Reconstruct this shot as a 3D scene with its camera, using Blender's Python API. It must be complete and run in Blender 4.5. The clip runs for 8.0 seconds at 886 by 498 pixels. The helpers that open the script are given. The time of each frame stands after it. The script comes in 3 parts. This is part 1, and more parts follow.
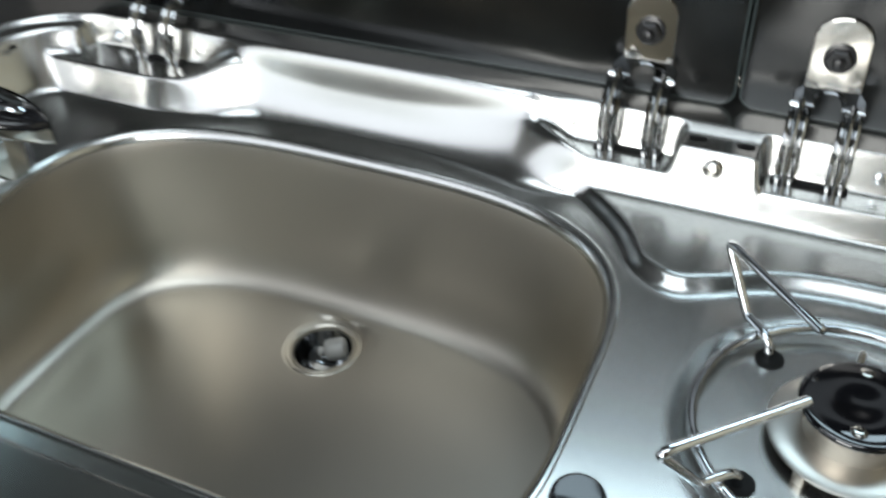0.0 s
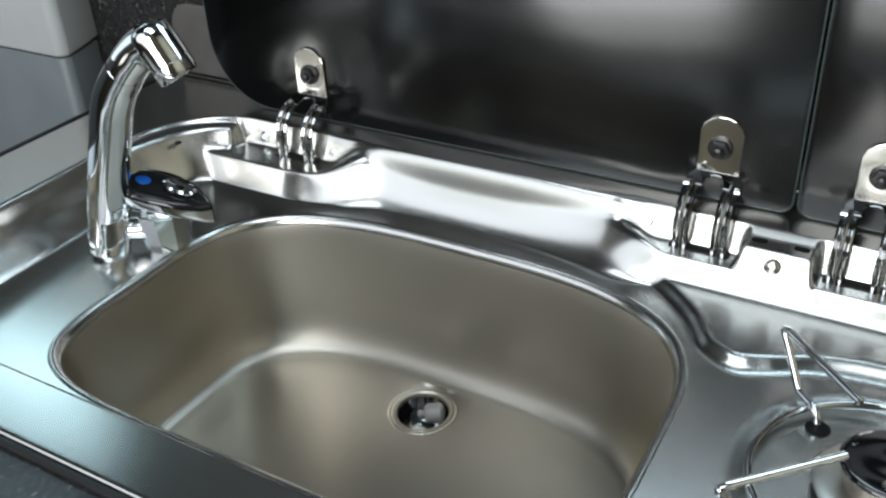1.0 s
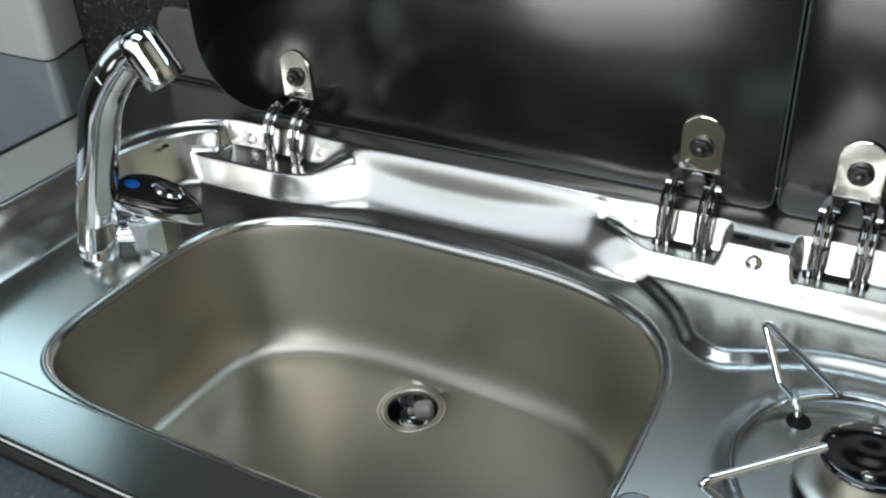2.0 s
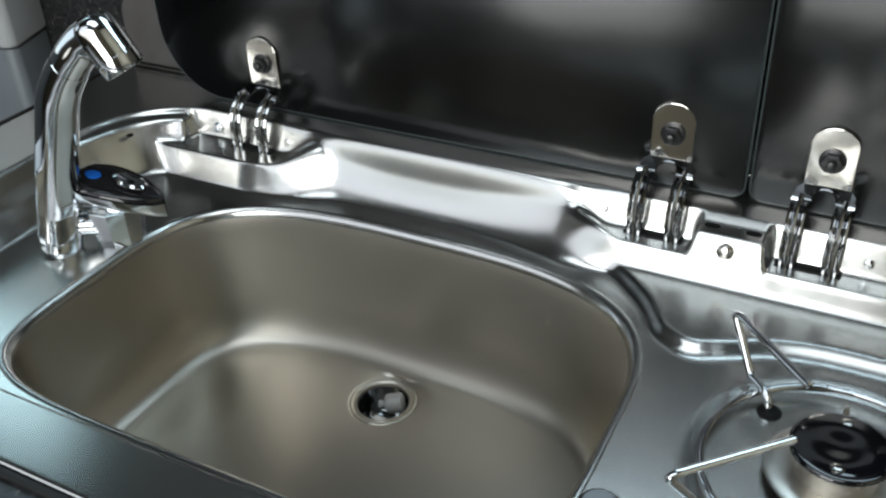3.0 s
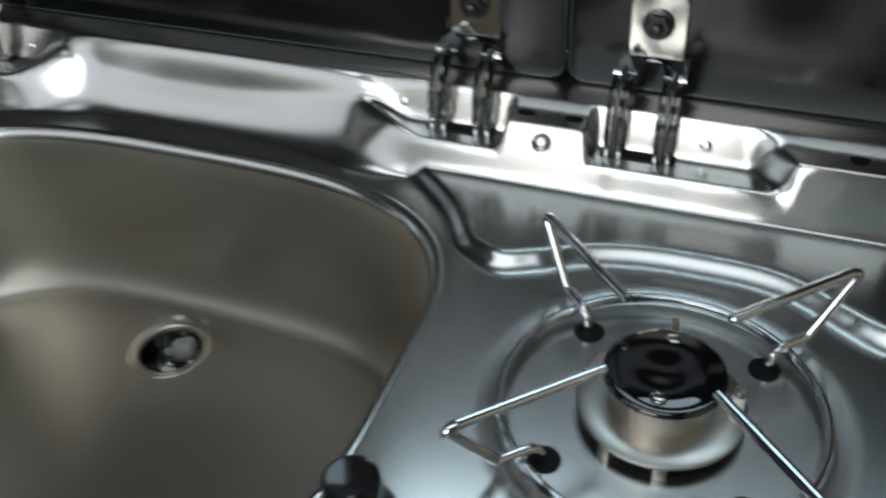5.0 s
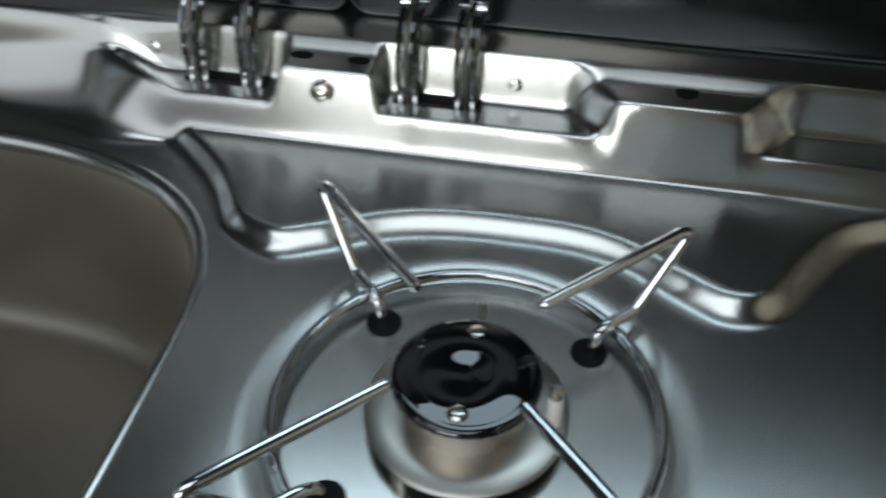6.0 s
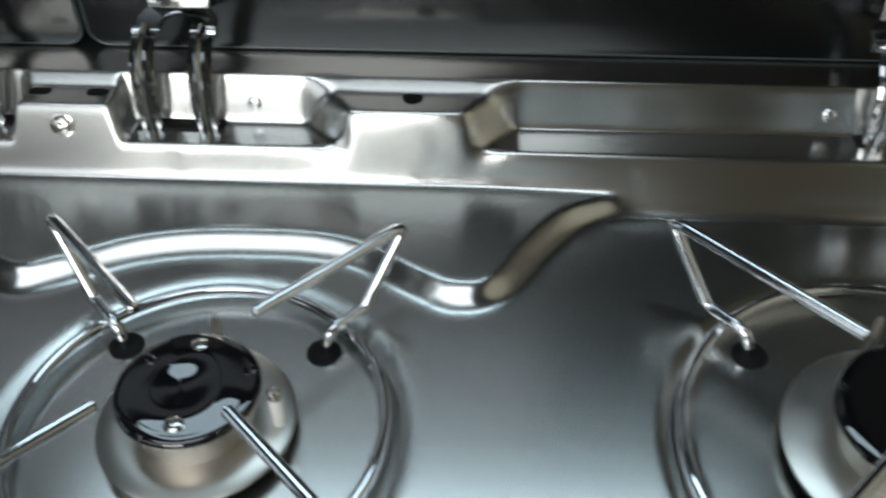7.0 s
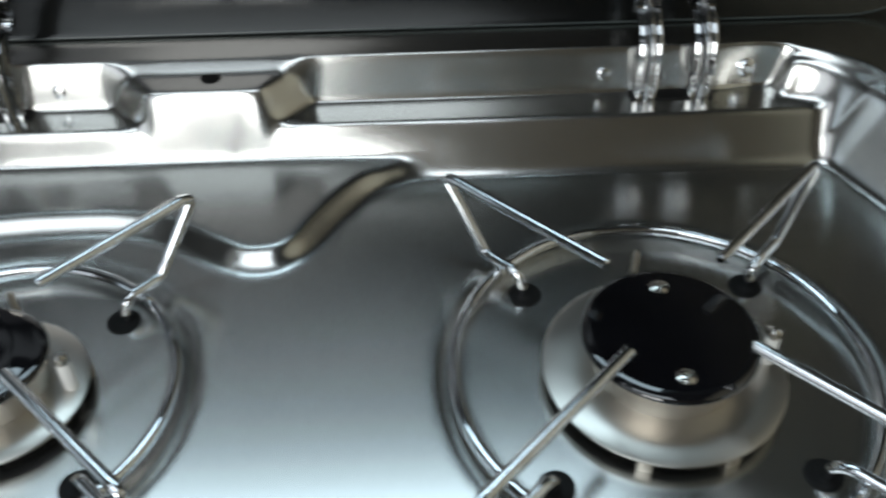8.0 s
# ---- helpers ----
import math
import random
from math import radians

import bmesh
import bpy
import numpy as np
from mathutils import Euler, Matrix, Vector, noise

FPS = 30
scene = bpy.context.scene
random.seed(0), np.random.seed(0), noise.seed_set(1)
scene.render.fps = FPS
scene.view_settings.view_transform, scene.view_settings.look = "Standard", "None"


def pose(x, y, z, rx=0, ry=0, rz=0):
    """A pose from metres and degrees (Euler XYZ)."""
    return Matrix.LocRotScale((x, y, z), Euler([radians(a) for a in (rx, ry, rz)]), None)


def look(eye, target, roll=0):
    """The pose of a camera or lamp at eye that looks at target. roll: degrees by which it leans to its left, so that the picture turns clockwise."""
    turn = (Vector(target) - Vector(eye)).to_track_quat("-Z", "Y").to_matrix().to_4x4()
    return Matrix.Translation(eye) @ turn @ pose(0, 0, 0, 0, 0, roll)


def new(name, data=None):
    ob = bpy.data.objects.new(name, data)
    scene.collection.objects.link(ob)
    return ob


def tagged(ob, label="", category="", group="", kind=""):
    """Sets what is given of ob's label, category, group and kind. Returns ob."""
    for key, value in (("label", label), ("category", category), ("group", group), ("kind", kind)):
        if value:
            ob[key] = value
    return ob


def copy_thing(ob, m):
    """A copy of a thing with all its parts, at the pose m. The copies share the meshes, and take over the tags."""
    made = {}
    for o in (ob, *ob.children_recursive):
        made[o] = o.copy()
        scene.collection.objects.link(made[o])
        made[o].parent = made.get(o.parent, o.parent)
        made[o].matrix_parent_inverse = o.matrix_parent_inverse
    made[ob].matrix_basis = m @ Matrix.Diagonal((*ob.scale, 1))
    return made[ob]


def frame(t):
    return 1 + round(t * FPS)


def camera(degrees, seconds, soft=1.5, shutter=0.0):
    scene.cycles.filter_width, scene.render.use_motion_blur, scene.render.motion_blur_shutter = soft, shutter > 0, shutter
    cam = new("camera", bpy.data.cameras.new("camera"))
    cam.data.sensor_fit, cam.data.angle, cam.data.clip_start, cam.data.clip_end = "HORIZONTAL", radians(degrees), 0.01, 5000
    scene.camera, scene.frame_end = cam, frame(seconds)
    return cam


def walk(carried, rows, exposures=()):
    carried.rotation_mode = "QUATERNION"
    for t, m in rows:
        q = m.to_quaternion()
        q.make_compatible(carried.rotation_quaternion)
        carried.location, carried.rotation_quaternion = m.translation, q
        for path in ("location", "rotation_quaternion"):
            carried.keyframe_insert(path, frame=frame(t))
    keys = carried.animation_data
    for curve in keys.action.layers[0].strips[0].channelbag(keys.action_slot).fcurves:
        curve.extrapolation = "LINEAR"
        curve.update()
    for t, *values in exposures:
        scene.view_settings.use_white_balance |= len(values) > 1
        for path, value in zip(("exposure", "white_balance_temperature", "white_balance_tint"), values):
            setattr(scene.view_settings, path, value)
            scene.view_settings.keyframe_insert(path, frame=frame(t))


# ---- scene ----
cam = camera(51.3, 8.0, soft=2.4, shutter=0.6)
PATH = [
    (0, (0.4259, -0.4119, 1.1832), (0.357, -0.2718, 1.0582), -3.00),
    (0.5, (0.4368, -0.462, 1.2056), (0.3542, -0.318, 1.0941), -2.90),
    (1, (0.4468, -0.4876, 1.2199), (0.359, -0.3421, 1.1144), -3.00),
    (1.5, (0.4471, -0.4949, 1.2271), (0.3605, -0.3489, 1.1215), -3.10),
    (3, (0.453, -0.4789, 1.2229), (0.3716, -0.3324, 1.1137), -3.00),
    (3.5, (0.4528, -0.4744, 1.2153), (0.3734, -0.3261, 1.107), -2.50),
    (4, (0.4611, -0.4625, 1.2022), (0.3841, -0.3147, 1.0916), -2.70),
    (4.5, (0.4736, -0.4292, 1.1843), (0.4019, -0.2835, 1.0674), -3.50),
    (4.7, (0.4757, -0.4133, 1.1771), (0.4083, -0.268, 1.0574), -3.40),
    (5.8, (0.4871, -0.319, 1.1293), (0.4515, -0.1754, 0.9947), -1.20),
    (6, (0.4911, -0.3128, 1.1292), (0.4612, -0.1695, 0.9929), -0.50),
    (6.5, (0.5199, -0.3094, 1.1312), (0.5024, -0.1636, 0.9954), -0.10),
    (7, (0.5499, -0.3177, 1.1384), (0.5419, -0.1702, 1.0035), -0.40),
    (7.5, (0.5726, -0.3354, 1.139), (0.5723, -0.1867, 1.0052), 0.20),
    (8, (0.602, -0.3433, 1.1415), (0.6089, -0.1958, 1.0065), -0.40),
]
walk(cam, [(t, look(eye, target, roll)) for t, eye, target, roll in PATH],
     [(0, 0.20), (1.5, 0.07), (3.0, -0.15), (3.7, -0.29), (4.5, -0.57), (5.8, -0.75), (6.3, -0.60), (7.0, -0.25), (8.0, -0.26)])

# ---- world and light ----
world = bpy.data.worlds.new("sky")
world.use_nodes = True
scene.world = world
wn = world.node_tree.nodes
sky = wn.new("ShaderNodeTexSky")
sky.sky_type, sky.sun_disc = "NISHITA", False
sky.sun_elevation, sky.sun_rotation = radians(40), radians(150)
wn["Background"].inputs["Strength"].default_value = 0.10
world.node_tree.links.new(sky.outputs["Color"], wn["Background"].inputs["Color"])


def area_lamp(name, m, sx, sy, watts, colour):
    data = bpy.data.lights.new(name, "AREA")
    data.shape, data.size, data.size_y, data.energy, data.color = "RECTANGLE", sx, sy, watts, colour
    ob = new(name, data)
    ob.matrix_world = m
    return ob


# daylight in unseen openings, placed from the steel's reflections: in the roof light, in the side doorway behind the
# camera and in the two windows over the worktop
area_lamp("roof_daylight", pose(0.24, -0.69, 2.02), 1.00, 0.52, 5.6, (0.90, 1.0, 1.05))
area_lamp("doorway_daylight", pose(0.240, -1.015, 1.225, 90, 0, 0), 0.42, 0.54, 6.6, (0.97, 0.975, 0.95))
area_lamp("far_doorway_daylight", pose(-0.475, -1.015, 1.345, 90, 0, 0), 0.94, 0.78, 2.7, (0.99, 0.98, 0.95))
# added low in the doorway to brighten the lid's reflections; source unseen
area_lamp("doorstep_fill", pose(0.23, -1.015, 0.770, 90, 0, 0), 0.44, 0.34, 3.2, (0.95, 0.99, 1.01))
area_lamp("window_daylight", pose(-0.60, 0.115, 1.435, -90, 0, 0), 0.42, 0.36, 1.3, (0.66, 0.96, 1.04))
# added fill from the left for steel turned that way; no source seen
area_lamp("west_fill", pose(-2.04, -0.475, 1.475, 90, 0, -90), 0.74, 0.64, 1.5, (0.89, 0.99, 1.03))
area_lamp("blind_daylight", pose(0.500, 0.080, 1.525, -90, 0, 0), 0.58, 0.54, 5.0, (0.74, 0.96, 1.08))


# ---- materials ----
def material(name):
    m = bpy.data.materials.new(name)
    m.use_nodes = True
    return m, m.node_tree.nodes, m.node_tree.links, m.node_tree.nodes["Principled BSDF"]


def noise_node(n, l, scale, detail=3.0, stretch=None, rough=0.55):
    co = n.new("ShaderNodeTexCoord")
    tex = n.new("ShaderNodeTexNoise")
    tex.inputs["Scale"].default_value, tex.inputs["Detail"].default_value, tex.inputs["Roughness"].default_value = scale, detail, rough
    if stretch:
        mp = n.new("ShaderNodeMapping")
        mp.inputs["Scale"].default_value = stretch
        l.new(co.outputs["Object"], mp.inputs["Vector"])
        l.new(mp.outputs["Vector"], tex.inputs["Vector"])
    else:
        l.new(co.outputs["Object"], tex.inputs["Vector"])
    return tex


def ramp(n, l, source, stops):
    r = n.new("ShaderNodeValToRGB")
    while len(r.color_ramp.elements) < len(stops):
        r.color_ramp.elements.new(0.5)
    for e, (p, c) in zip(r.color_ramp.elements, stops):
        e.position, e.color = p, (*c, 1) if isinstance(c, tuple) else (c, c, c, 1)
    l.new(source, r.inputs["Fac"])
    return r


def bump(n, l, p, source, strength, distance):
    b = n.new("ShaderNodeBump")
    b.inputs["Strength"].default_value, b.inputs["Distance"].default_value = strength, distance
    l.new(source, b.inputs["Height"])
    l.new(b.outputs["Normal"], p.inputs["Normal"])


def metal(name, colour, rough, spread=0.06, brushed=None, scale=60, grain=0.0, aniso=0.0):
    m, n, l, p = material(name)
    p.inputs["Metallic"].default_value = 1.0
    t1 = noise_node(n, l, 9, 4)
    t2 = noise_node(n, l, scale, 3, brushed)
    mix = n.new("ShaderNodeMix")
    mix.inputs[0].default_value = 0.5
    l.new(t1.outputs["Fac"], mix.inputs[2])
    l.new(t2.outputs["Fac"], mix.inputs[3])
    r = ramp(n, l, mix.outputs[0], [(0.3, max(0.02, rough - spread)), (0.7, rough + spread)])
    l.new(r.outputs["Color"], p.inputs["Roughness"])
    c = ramp(n, l, mix.outputs[0], [(0.3, tuple(0.965 * v for v in colour)), (0.7, colour)])
    l.new(c.outputs["Color"], p.inputs["Base Color"])
    if aniso:
        # brushed along x: reflections smear across the grain
        tangent = n.new("ShaderNodeTangent")
        tangent.direction_type, tangent.axis = "RADIAL", "X"
        l.new(tangent.outputs["Tangent"], p.inputs["Tangent"])
        p.inputs["Anisotropic"].default_value = aniso
    if grain:
        bump(n, l, p, t2.outputs["Fac"], grain, 0.0004)
    return m


STEEL = metal("brushed_stainless_steel", (0.60, 0.60, 0.58), 0.218, 0.012, (8, 260, 260), 10, 0.0, 0.62)
# same steel in the bowl, tint warmed for the brown surroundings it reflects
BOWL = metal("satin_stainless_steel", (0.53, 0.497, 0.435), 0.36, 0.03, (60, 60, 8), 16, 0.012, 0.6)
CHROME = metal("polished_chrome", (0.70, 0.72, 0.74), 0.06, 0.02)
WIRE = metal("chromed_wire", (0.70, 0.72, 0.74), 0.055, 0.02)
# DARKCHROME and HOOK: bright plating, colour lowered for the dark surroundings it mirrors
DARKCHROME = metal("chrome_mirroring_dark", (0.34, 0.35, 0.36), 0.07, 0.02)
HOOK = metal("plating_mirroring_dark", (0.50, 0.51, 0.52), 0.07, 0.02)
ALLOY = metal("cast_aluminium", (0.62, 0.57, 0.50), 0.38, 0.07, None, 220, 0.15)
PLATE = metal("zinc_plated_steel", (0.62, 0.60, 0.56), 0.17, 0.05, None, 180, 0.08)


def plain(name, colour, rough, spec=0.5, vary=0.12, scale=40, grain=0.1, depth=0.0003, coat=0.0):
    m, n, l, p = material(name)
    t = noise_node(n, l, scale, 5)
    c = ramp(n, l, t.outputs["Fac"], [(0.3, tuple(v * (1 - vary) for v in colour)), (0.7, tuple(v * (1 + vary) for v in colour))])
    l.new(c.outputs["Color"], p.inputs["Base Color"])
    r = ramp(n, l, t.outputs["Fac"], [(0.3, max(0.02, rough * 0.85)), (0.7, min(1, rough * 1.15))])
    l.new(r.outputs["Color"], p.inputs["Roughness"])
    p.inputs["Specular IOR Level"].default_value = spec
    p.inputs["Coat Weight"].default_value = coat
    if grain:
        bump(n, l, p, t.outputs["Fac"], grain, depth)
    return m


SATIN = metal("satin_burner_steel", (0.56, 0.54, 0.50), 0.34, 0.04, None, 150, 0.05)
TAB = metal("bright_zinc_plate", (0.66, 0.64, 0.60), 0.11, 0.03)
ENAMEL = plain("black_enamel", (0.004, 0.004, 0.005), 0.02, 0.9, 0.2, 60, 0.02, 0.0004)
# real rubber, and also the black of shaded gaps, slots and holes
RUBBER_AND_GAPS = plain("black_rubber_and_gaps", (0.006, 0.006, 0.006), 0.6, 0.2)
BLACK = plain("black_plastic", (0.010, 0.010, 0.011), 0.10, 0.5, 0.15, 120, 0.03)
BOLT = plain("black_oxide_steel", (0.012, 0.012, 0.013), 0.3, 0.6)
CERAMIC = plain("white_ceramic", (0.80, 0.79, 0.76), 0.3)
PLUG = plain("grey_plug_plastic", (0.40, 0.39, 0.37), 0.3)
BLUE = plain("blue_marker_plastic", (0.01, 0.13, 0.55), 0.25)
PANEL = plain("light_grey_moulded_plastic", (0.365, 0.385, 0.395), 0.5, 0.4, 0.04, 30)
PANEL_DARK = plain("mid_grey_moulded_plastic", (0.135, 0.155, 0.168), 0.42, 0.4, 0.05, 30)
LINING = plain("grey_wall_lining", (0.032, 0.038, 0.038), 0.7, 0.3, 0.06, 8)
BEIGE = plain("beige_door_lining", (0.11, 0.080, 0.050), 0.6, 0.3, 0.06, 8)
PALE = plain("pale_beige_lining", (0.78, 0.67, 0.50), 0.6, 0.3, 0.06, 8)
CEILING = plain("dark_ceiling_board", (0.034, 0.033, 0.031), 0.7, 0.3, 0.04, 6)
WOOD = plain("beige_cabinet_laminate", (0.20, 0.145, 0.095), 0.45, 0.4, 0.12, 5)
FLOORING = plain("grey_vinyl_floor", (0.07, 0.068, 0.064), 0.5, 0.4, 0.15, 12)
COVER = plain("dark_grey_cover_plate", (0.085, 0.08, 0.078), 0.4, 0.5, 0.1, 60)
SEAL = plain("black_rubber_seal", (0.010, 0.010, 0.010), 0.5)


def granite():
    m, n, l, p = material("dark_speckled_laminate")
    co = n.new("ShaderNodeTexCoord")
    v = n.new("ShaderNodeTexVoronoi")
    v.inputs["Scale"].default_value = 420
    l.new(co.outputs["Object"], v.inputs["Vector"])
    t = noise_node(n, l, 260, 5)
    mul = n.new("ShaderNodeMath")
    mul.operation = "MULTIPLY"
    l.new(v.outputs["Color"], mul.inputs[0])
    l.new(t.outputs["Fac"], mul.inputs[1])
    c = ramp(n, l, mul.outputs[0], [(0.10, (0.010, 0.010, 0.011)), (0.42, (0.030, 0.030, 0.031)), (0.52, (0.11, 0.105, 0.10)), (0.62, (0.22, 0.21, 0.20))])
    l.new(c.outputs["Color"], p.inputs["Base Color"])
    p.inputs["Roughness"].default_value = 0.34
    bump(n, l, p, t.outputs["Fac"], 0.12, 0.0003)
    return m


GRANITE = granite()


def lid_glass():
    m, n, l, p = material("smoked_black_glass")
    t = noise_node(n, l, 5, 3)
    c = ramp(n, l, t.outputs["Fac"], [(0.3, (0.0014, 0.0018, 0.0020)), (0.7, (0.0022, 0.0027, 0.0030))])
    l.new(c.outputs["Color"], p.inputs["Base Color"])
    p.inputs["Roughness"].default_value = 0.18
    p.inputs["Specular IOR Level"].default_value = 0.8
    return m


GLASS = lid_glass()
EDGE = plain("ground_glass_edge", (0.045, 0.058, 0.058), 0.35)


# ---- mesh helpers ----
def part(name, bm, mat, parent=None, label="", smooth=True, m=None):
    me = bpy.data.meshes.new(name)
    bm.to_mesh(me)
    bm.free()
    me.materials.append(mat)
    if smooth:
        me.shade_smooth()
        me.set_sharp_from_angle(angle=radians(40))
    ob = new(name, me)
    if m is not None:
        ob.matrix_basis = m
    if parent:
        ob.parent = parent
    if label:
        tagged(ob, label)
    return ob


def empty(name, place, label, category, group="", kind=""):
    ob = new(name)
    ob.empty_display_size = 0.02
    ob.matrix_basis = pose(*place)
    return tagged(ob, label, category, group, kind)


def box(x0, x1, y0, y1, z0, z1, bevel=0.0, segments=2):
    bm = bmesh.new()
    bmesh.ops.create_cube(bm, size=1, matrix=Matrix.Translation(((x0 + x1) / 2, (y0 + y1) / 2, (z0 + z1) / 2)) @ Matrix.Diagonal((x1 - x0, y1 - y0, z1 - z0, 1)))
    if bevel:
        bmesh.ops.bevel(bm, geom=bm.edges[:], offset=bevel, segments=segments, affect="EDGES", profile=0.5)
    return bm


def lathe(profile, n=48, bm=None, m=None):
    """Turns rows of (radius, height) about the z axis; radius 0 closes the end."""
    bm = bm or bmesh.new()
    m = m or Matrix()
    rings = []
    for r, z in profile:
        if r <= 0:
            rings.append([bm.verts.new(m @ Vector((0, 0, z)))])
        else:
            rings.append([bm.verts.new(m @ Vector((r * math.cos(2 * math.pi * k / n), r * math.sin(2 * math.pi * k / n), z))) for k in range(n)])
    for a, b in zip(rings, rings[1:]):
        for k in range(n):
            j = (k + 1) % n
            some = [a[k % len(a)], a[j % len(a)], b[j % len(b)], b[k % len(b)]]
            some = list(dict.fromkeys(some))
            if len(some) > 2:
                bm.faces.new(some)
    return bm


def smooth_path(points, steps=8, closed=False):
    """A smooth line through the points."""
    pts = [Vector(p) for p in points]
    n, out = len(pts), []
    for i in range(n if closed else n - 1):
        a = pts[(i - 1) % n] if closed or i else pts[0] * 2 - pts[1]
        b, c = pts[i], pts[(i + 1) % n]
        d = pts[(i + 2) % n] if closed or i + 2 < n else pts[-1] * 2 - pts[-2]
        for k in range(steps):
            t = k / steps
            out.append(0.5 * (2 * b + (c - a) * t + (2 * a - 5 * b + 4 * c - d) * t * t + (3 * b - a - 3 * c + d) * t ** 3))
    if not closed:
        out.append(pts[-1])
    return out


def tube(path, radius, n=12, closed=False, bm=None, up=(0, 0, 1), flat=1.0, ends=True):
    """Sweeps a round or flattened section along a path; radius is a number or one for each point."""
    bm = bm or bmesh.new()
    path = [Vector(p) for p in path]
    rings, side0 = [], None
    for i, p in enumerate(path):
        a = path[i - 1] if i or closed else p
        b = path[(i + 1) % len(path)] if i + 1 < len(path) or closed else p
        way = (b - a).normalized()
        if side0 is None:
            u = Vector(up)
            side = way.cross(u if abs(way.dot(u)) < 0.98 else Vector((1, 0, 0))).normalized()
        else:
            side = (side0 - way * side0.dot(way)).normalized()
        side0, top = side, way.cross(side)
        r = radius[i] if isinstance(radius, (list, tuple)) else radius
        rings.append([bm.verts.new(p + r * (math.cos(2 * math.pi * k / n) * side + flat * math.sin(2 * math.pi * k / n) * top)) for k in range(n)])
    pairs = list(zip(rings, rings[1:])) + ([(rings[-1], rings[0])] if closed else [])
    for a, b in pairs:
        for k in range(n):
            bm.faces.new((a[k], a[(k + 1) % n], b[(k + 1) % n], b[k]))
    if ends and not closed:
        bm.faces.new(rings[0][::-1])
        bm.faces.new(rings[-1])
    return bm


def slab(outline, z0, z1, bevel=0.0, m=None, segments=2):
    """A flat plate from an outline of (x, y), between two heights."""
    bm = bmesh.new()
    low = [bm.verts.new((x, y, z0)) for x, y in outline]
    face = bm.faces.new(low)
    up = bmesh.ops.extrude_face_region(bm, geom=[face])["geom"]
    bmesh.ops.translate(bm, vec=(0, 0, z1 - z0), verts=[v for v in up if isinstance(v, bmesh.types.BMVert)])
    bmesh.ops.recalc_face_normals(bm, faces=bm.faces[:])
    if bevel:
        rims = [e for e in bm.edges if abs(e.verts[0].co.z - e.verts[1].co.z) < 1e-7]
        bmesh.ops.bevel(bm, geom=rims, offset=bevel, segments=segments, affect="EDGES", profile=0.5)
    if m is not None:
        bm.transform(m)
    return bm


def round_rect(x0, x1, y0, y1, radii, n=10):
    """An outline with its own radius for each corner: low left, low right, high right, high left."""
    out = []
    for (cx, cy, sx, sy, a0), r in zip(((x0, y0, 1, 1, 180), (x1, y0, -1, 1, 270), (x1, y1, -1, -1, 0), (x0, y1, 1, -1, 90)), radii):
        for k in range(n + 1):
            a = radians(a0 + 90 * k / n)
            out.append((cx + sx * r + r * math.cos(a), cy + sy * r + r * math.sin(a)))
    return out


# ---- the room: unseen but for the splashback; its openings and tones shape the reflections ----
DECK, RIM = 0.900, 0.940          # the hob's floor and the top of its rim
X0, X1, Y0, Y1, TOP = -2.0, 1.25, -0.98, 0.051, 1.98

tagged(part("floor", box(X0, X1, Y0 - 0.05, Y1 + 0.05, -0.05, 0.0), FLOORING), "grey vinyl floor of the van", "floor", kind="structure")


def wall_with_holes(name, x0, x1, y0, y1, z0, z1, holes, mat, label, upper=None):
    """A wall along x with openings (from x, to x, from z, to z) right through it."""
    ob = empty(name, (0, 0, 0), label, "wall", kind="structure")
    edges = [x0] + [v for hole in holes for v in hole[:2]] + [x1]
    for a, b in zip(edges[::2], edges[1::2]):
        part("wall_section", box(a, b, y0, y1, z0, z1), mat, ob, smooth=False)
    for a, b, low, high in holes:
        part("wall_section", box(a, b, y0, y1, z0, low), mat, ob, smooth=False)
        part("wall_section", box(a, b, y0, y1, high, z1), upper or mat, ob, smooth=False)
    return ob


wall_with_holes("wall_north", X0, X1, Y1, Y1 + 0.05, 1.24, TOP, ((-0.82, -0.38, 1.25, 1.62), (0.205, 0.795, 1.25, 1.80)), LINING, "unseen wall lining above the splashback, kept dark for the reflections")
wall_with_holes("wall_south", X0, X1, Y0 - 0.05, Y0, 0.0, TOP, ((-0.95, 0.0, 0.93, 1.75), (0.0, 0.46, 0.59, 1.50)), BEIGE, "unseen beige wall lining across the aisle, darkened above the doorway for the reflections", LINING)
tagged(part("splashback", box(X0, X1, Y1, Y1 + 0.05, 0.86, 1.24), GRANITE, smooth=False), "dark speckled laminate splashback behind the kitchen unit", "splashback", kind="structure")
tagged(part("wall_lower", box(X0, X1, Y1, Y1 + 0.05, 0.0, 0.86), LINING, smooth=False), "dark grey wall lining below the worktop", "wall", kind="structure")
# unseen wall, light grey so that left-facing steel reflects something pale
west = empty("wall_west", (X0, 0, 0), "unseen light grey wall round the opening of the added west fill light", "wall", kind="structure")
for y0, y1, z0, z1 in ((Y0, Y1, 0.0, 1.15), (Y0, Y1, 1.80, TOP), (Y0, -0.85, 1.15, 1.80), (-0.10, Y1, 1.15, 1.80)):
    part("wall_section", box(-0.05, 0.0, y0, y1, z0, z1), PANEL, west, smooth=False)
# unseen end wall set close and pale as a warm reflector for the steel
tagged(part("wall_east", box(X1, X1 + 0.05, Y0, Y1, 0.0, TOP), PALE, smooth=False), "unseen pale beige end wall, near and light to warm the reflections", "wall", kind="structure")

roof = bmesh.new()
